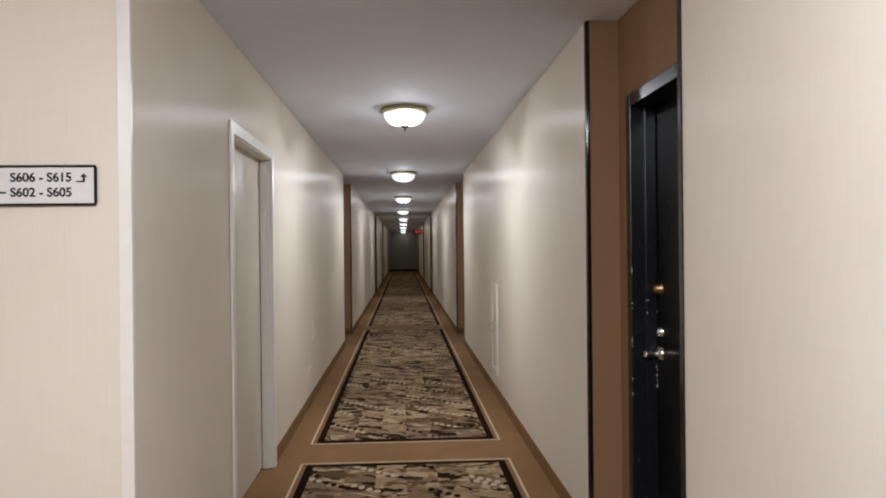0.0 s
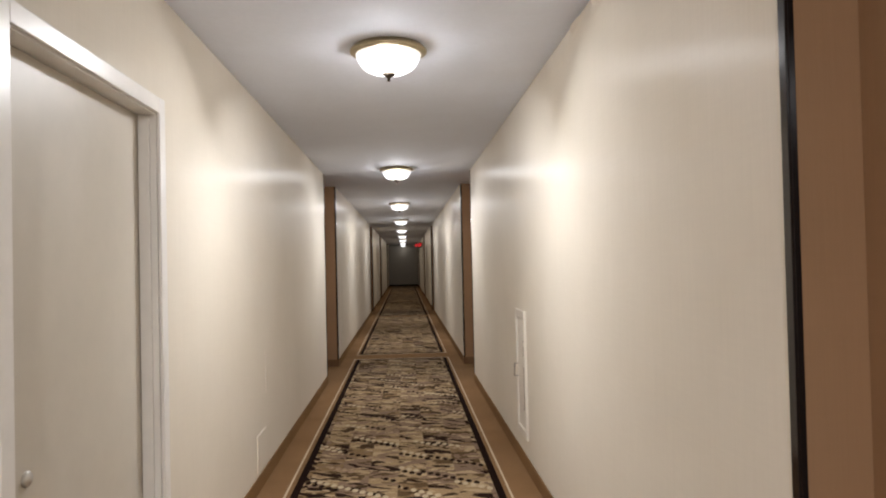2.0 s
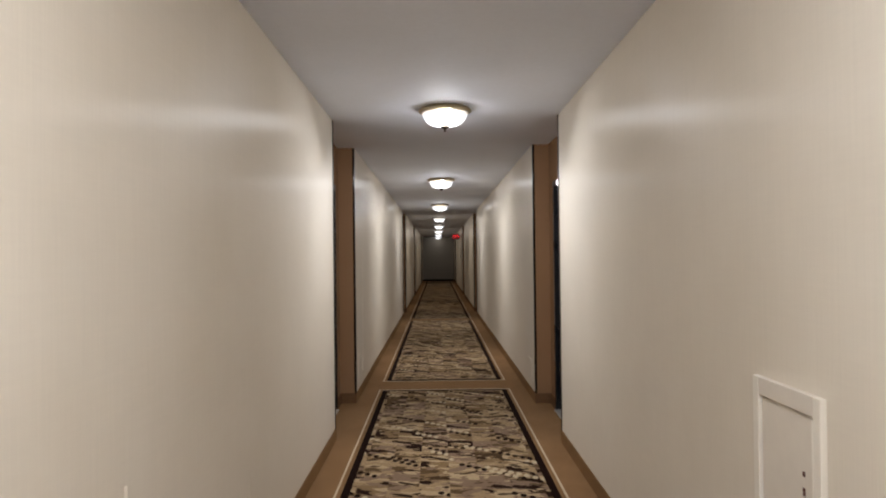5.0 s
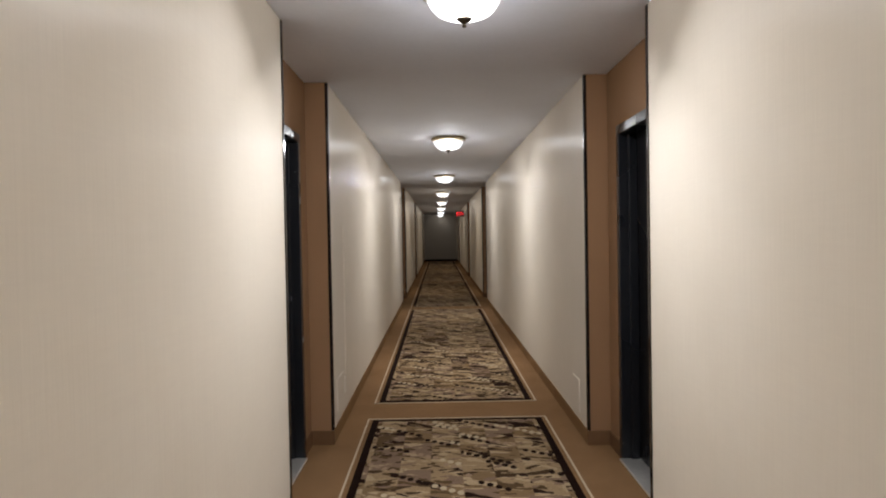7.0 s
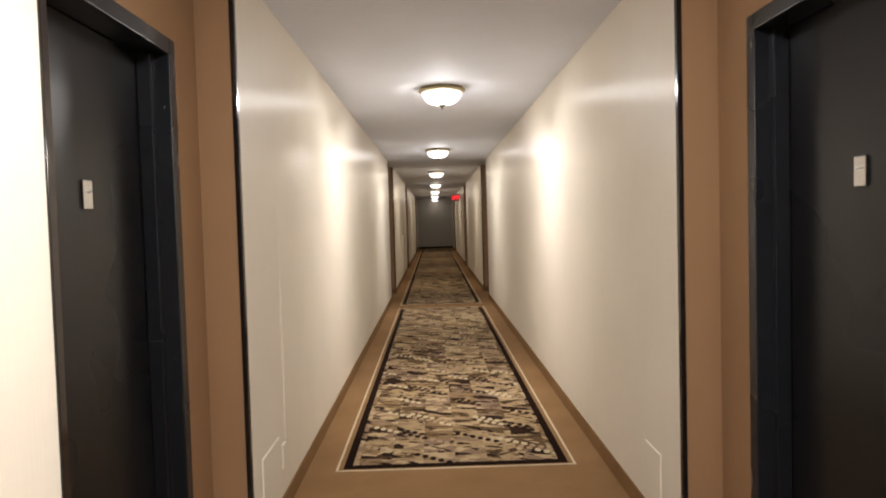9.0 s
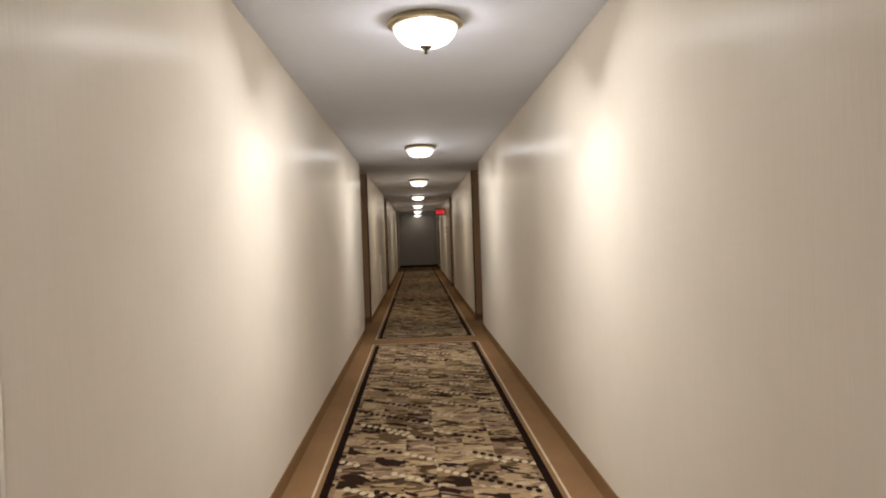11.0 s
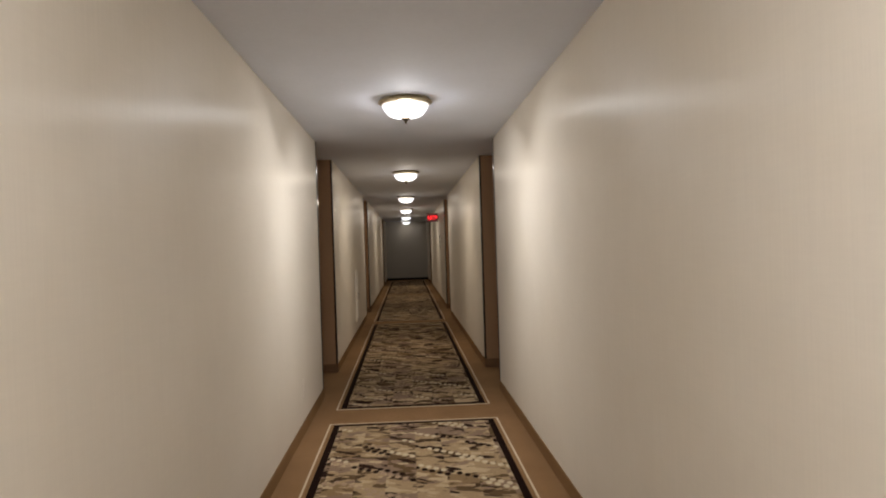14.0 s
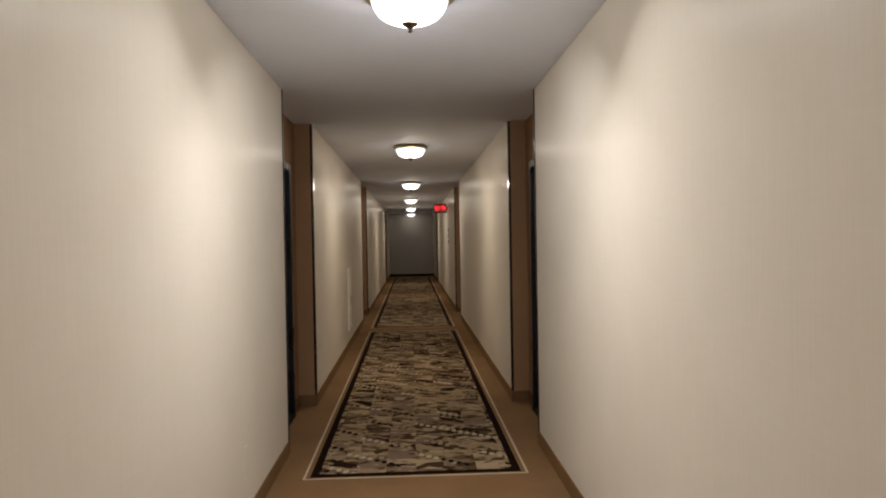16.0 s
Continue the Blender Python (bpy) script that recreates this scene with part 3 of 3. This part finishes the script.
# ---- ceiling lamps ----
def ceiling_lamp(x, y, share=1.0, tint=LAMP_TINT):
    l = tagged(empty("ceiling_lamp", x, y, CEIL), "round bronze flush ceiling lamp with a lit frosted glass bowl", "ceiling lamp", "ceiling lamps along the corridor")
    part("pan", lathe([(0.0, 0.0), (0.168, 0.0), (0.172, -0.004), (0.182, -0.014), (0.187, -0.022), (0.186, -0.029), (0.179, -0.032), (0.168, -0.035), (0.163, -0.039), (0.154, -0.039), (0.154, -0.024), (0.0, -0.024)], 56), M_BRONZE, l)
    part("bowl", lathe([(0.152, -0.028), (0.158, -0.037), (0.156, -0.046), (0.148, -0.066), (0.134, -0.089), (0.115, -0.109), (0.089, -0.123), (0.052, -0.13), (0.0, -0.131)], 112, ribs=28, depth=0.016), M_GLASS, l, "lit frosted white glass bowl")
    # two bulbs lie end to end under the pan, so most of the light leaves along the corridor
    for way in (-1, 1):
        bulb = bpy.data.lights.new("bulb", "AREA")
        bulb.shape, bulb.size, bulb.energy, bulb.color = "DISK", 0.1, LAMP_WATTS / 2 * share, tint
        bulb.spread = radians(155)
        lb = new("bulb", bulb)
        lb.parent = l
        lb.matrix_basis = pose(0, way * 0.062, -0.056, way * TILT)
    around = bpy.data.lights.new("bulb", "POINT")
    around.shadow_soft_size, around.energy, around.color = 0.03, SIDE_WATTS * share, tint
    lb = new("bulb", around)
    lb.parent = l
    lb.location = (0, 0, -0.098)
    part("finial", lathe([(0.0, -0.128), (0.029, -0.129), (0.033, -0.1325), (0.03, -0.138), (0.017, -0.146), (0.008, -0.152), (0.006, -0.157), (0.009, -0.161), (0.0085, -0.167), (0.0, -0.17)], 24), M_FINIAL, l)
    return l


first = ceiling_lamp(-0.02, LAMPS[0])
# lamps further on set weaker and warmer, imitating the fall-off of a carried light
for y, share in zip(LAMPS[1:4], (0.92, 0.78, 0.56)):
    ceiling_lamp(-0.03, y, share)
for y, share in zip(LAMPS[4:], (0.3, 0.27, 0.26, 0.25, 0.035)):
    ceiling_lamp(-0.03, y, share, FAR_TINT)
# out of view: placed by the lamp spacing, power raised to brighten the start
ceiling_lamp(-0.03, 0.79, 2.5)
# unseen lamps, made up for the lobby to brighten its walls
ceiling_lamp(-2.2, 0.3, 1.75)
copy_thing(first, pose(-0.6, -2.6, CEIL))


# ---- corridor sign ----
def text(name, words, size, mat, parent, m, weight=0.026, spacing=1.0):
    cu = bpy.data.curves.new(name, "FONT")
    cu.space_character = spacing
    cu.body, cu.size, cu.extrude, cu.offset = words, size, 0.0004, size * weight
    cu.materials.append(mat)
    ob = new(name, cu)
    ob.parent = parent
    ob.matrix_basis = m
    return ob


def room_sign():
    x0, x1, z0, z1 = -1.31, -0.988, 1.537, 1.655
    d = tagged(empty("room_sign", (x0 + x1) / 2, LOBBY, (z0 + z1) / 2), "white room direction sign with black lettering in a thin black frame", "sign")
    w, h = (x1 - x0) / 2, (z1 - z0) / 2
    part("panel", slab(-w + 0.004, w - 0.004, -0.009, -0.003, -h + 0.004, h - 0.004), M_SIGN, d)
    for k in (-1, 1):
        part("frame_bar", slab(-w, w, -0.013, -0.003, k * h - 0.0035, k * h + 0.0035, 0.001), M_INK, d)
        part("frame_bar", slab(k * w - 0.0035, k * w + 0.0035, -0.0128, -0.003, -h + 0.0036, h - 0.0036, 0.001), M_INK, d)
    text("lettering", "S606 - S615", 0.0385, M_INK, d, pose(-0.094, -0.0096, 0.012, 90))
    text("lettering", "S602 - S605", 0.0385, M_INK, d, pose(-0.094, -0.0096, -0.034, 90))
    # arrows: one that turns up, one that points aside
    a = bmesh.new()
    box(a, 0.104, 0.1295, -0.0104, -0.0095, 0.009, 0.0135)
    box(a, 0.1235, 0.1295, -0.0104, -0.0095, 0.0135, 0.026)
    vs = [a.verts.new(p) for p in ((0.115, -0.0104, 0.025), (0.138, -0.0104, 0.025), (0.1265, -0.0104, 0.037))]
    a.faces.new(vs)
    part("arrow", a, M_INK, d)
    a = bmesh.new()
    box(a, -0.126, -0.106, -0.0104, -0.0095, -0.0245, -0.0195)
    vs = [a.verts.new(p) for p in ((-0.125, -0.0104, -0.031), (-0.125, -0.0104, -0.013), (-0.137, -0.0104, -0.022))]
    a.faces.new(vs)
    part("arrow", a, M_INK, d)


room_sign()


# ---- service panels in the walls ----
def service_panel(side, y0, y1, z0, z1, pull):
    """A beige framed access door with a chrome bail pull; pull: 1 at the far edge, -1 at the near edge."""
    x = XL if side < 0 else XR
    d = tagged(empty("service_panel", x, (y0 + y1) / 2, (z0 + z1) / 2), "beige painted wall access panel with a chrome pull handle", "access panel", "access panels in the walls")
    w, h = (y1 - y0) / 2, (z1 - z0) / 2
    s, f, g, t = side, 0.034, 0.05, 0.018
    for k in (-1, 1):
        part("frame_side", slab(-s * t, -s * 0.0005, k * w - (f if k > 0 else 0), k * w + (0 if k > 0 else f), -h, h, 0.003), M_RIM, d)
        part("frame_rail", slab(-s * (t - 0.0006), -s * 0.0005, -w + f, w - f, k * h - (g if k > 0 else 0), k * h + (0 if k > 0 else g), 0.003), M_PANEL, d)
    leaf = part("panel_door", slab(-s * 0.009, -s * 0.0006, -w + f + 0.004, w - f - 0.004, -h + g + 0.004, h - g - 0.004, 0.002), M_PANEL, d)
    part("hinge_bead", slab(-s * 0.014, -s * 0.0092, -pull * (w - f - 0.012) - 0.004, -pull * (w - f - 0.012) + 0.004, -h + g + 0.006, h - g - 0.006, 0.002), M_RIM, leaf)
    y = pull * (w - f - 0.03)
    for z in (0.045, -0.04):
        part("pull_leg", slab(-s * 0.04, -s * 0.0095, y - 0.006, y + 0.006, z - 0.004, z + 0.004, 0.002), M_CHROME, leaf, "chrome leg of the pull handle")
    part("pull_bar", slab(-s * 0.044, -s * 0.036, y - 0.0065, y + 0.0065, -0.0445, 0.0495, 0.003), M_CHROME, leaf, "upright chrome bar of the pull handle")
    n = -pull * (w - f - 0.06)
    for a, b in ((0.12, 0.134), (0.146, 0.154), (0.16, 0.18), (0.208, 0.22), (-0.05, 0.045), (-0.1, -0.06), (-0.17, -0.11), (-0.24, -0.18)):
        part("lettering", slab(-s * 0.0102, -s * 0.0094, n - 0.006, n + 0.006, a, b), M_MARK, leaf)


M_MARK = plain("faded_red_brown_print", (0.12, 0.045, 0.03), 0.5, vary=0.2, scale=40)
service_panel(1, 6.94, 7.295, 0.215, 1.05, 1)
service_panel(-1, 26.15, 26.5, 0.24, 1.05, -1)


def blank_cover(side, y0, y1, z0, z1, label, t=0.008):
    x = XL if side < 0 else XR
    return tagged(flat("cover_plate", slab(x, x - side * t, y0, y1, z0, z1, 0.003), M_WALL), label, "cover plate", "blank plates papered over")


PAPERED = "flat blank cover plate papered over with the beige wall covering"
blank_cover(-1, 6.77, 7.03, 0.12, 0.345, PAPERED)
blank_cover(-1, 12.25, 12.58, 0.17, 0.40, PAPERED)
blank_cover(-1, 12.63, 12.70, 0.225, 0.34, "small outlet plate papered over with the beige wall covering", 0.012)
blank_cover(1, 12.22, 12.44, 0.14, 0.378, PAPERED)
blank_cover(-1, 20.33, 20.40, 0.25, 0.41, "small outlet plate papered over with the beige wall covering", 0.006)


# ---- exit sign and small wall plates by the far right door ----
def exit_sign():
    x0, x1, z0, z1, y = 0.505, 0.795, 2.035, 2.255, 33.4
    d = tagged(empty("exit_sign", (x0 + x1) / 2, y, (z0 + z1) / 2), "lit red exit sign box on a wall bracket", "exit sign")
    w, h = (x1 - x0) / 2, (z1 - z0) / 2
    part("housing", slab(-w, w, -0.02, 0.03, -h, h, 0.006), M_INK, d)
    part("face", slab(-w + 0.012, w - 0.012, -0.024, -0.0205, -h + 0.012, h - 0.012), M_EXIT, d)
    text("lettering", "EXIT", 0.165, M_EXITLETTER, d, pose(-w + 0.024, -0.0255, -0.058, 90) @ Matrix.Diagonal((0.52, 1, 1, 1)), -0.022, 1.3)
    a = bmesh.new()
    vs = [a.verts.new(p) for p in ((w - 0.042, -0.0256, -0.035), (w - 0.018, -0.0256, 0.0), (w - 0.042, -0.0256, 0.035))]
    a.faces.new(vs)
    part("arrow", a, M_EXITLETTER, d)
    part("bracket", slab(w, XR - (x0 + x1) / 2, -0.015, 0.025, -0.04, 0.04, 0.004), M_INK, d)


exit_sign()
for z in (1.63, 1.5, 1.37):
    tagged(flat("wall_plate", slab(XR - 0.012, XR - 0.0005, 33.0, 33.09, z - 0.035, z + 0.035, 0.003), M_INK), "small dark plastic plate on the beige wall", "wall plate", "plates beside the exit sign")


# ---- lifted seams of the wall covering ----
def seam(side, y, z0, z1, lifted=1.0):
    x = XL if side < 0 else XR
    bm = bmesh.new()
    n = 24
    rows = []
    for i in range(n + 1):
        z = z0 + (z1 - z0) * i / n
        lift = (0.006 + 0.007 * max(0.0, noise.noise((y, 0.0, z * 5.0))) * math.sin(math.pi * i / n)) * lifted
        w = 0.005 + 0.0015 * math.sin(i * 1.7)
        rows.append([bm.verts.new((x - side * 0.0004, y - w, z)), bm.verts.new((x - side * lift, y, z)), bm.verts.new((x - side * 0.0004, y + w, z))])
    for a, b in zip(rows, rows[1:]):
        for k in (0, 1):
            bm.faces.new((a[k], a[k + 1], b[k + 1], b[k]))
    setting("trim", bm, M_WALL, "lifted seam in the beige wall covering")


seam(-1, 12.72, 0.35, 1.48)
seam(-1, 7.07, 0.56, 0.83)
seam(-1, 8.26, 0.2, 0.55, 0.35)
seam(-1, 20.3, 0.25, 0.6, 0.25)


# ---- wall covering that has come loose under the ceiling ----
def loose_flap(y0, y1):
    bm = bmesh.new()
    n = 12
    rows = []
    for i in range(n + 1):
        u = i / n
        y = y0 + (y1 - y0) * u
        drop = 0.012 + 0.03 * u + 0.006 * noise.noise((u * 4.0, 1.7, 0.0))
        out = 0.004 + 0.022 * math.sin(math.pi * u) ** 2
        rows.append([bm.verts.new(p) for p in ((XR - 0.0006, y, CEIL - drop - 0.05), (XR - 0.3 * out, y, CEIL - drop - 0.02), (XR - out, y, CEIL - drop), (XR - 0.6 * out, y, CEIL - drop + 0.004))])
    for a, b in zip(rows, rows[1:]):
        for k in range(3):
            bm.faces.new((a[k], a[k + 1], b[k + 1], b[k]))
    setting("trim", bm, M_WALL, "loose curled edge of the beige wall covering under the ceiling")


loose_flap(5.3, 5.58)
loose_flap(4.98, 5.2)
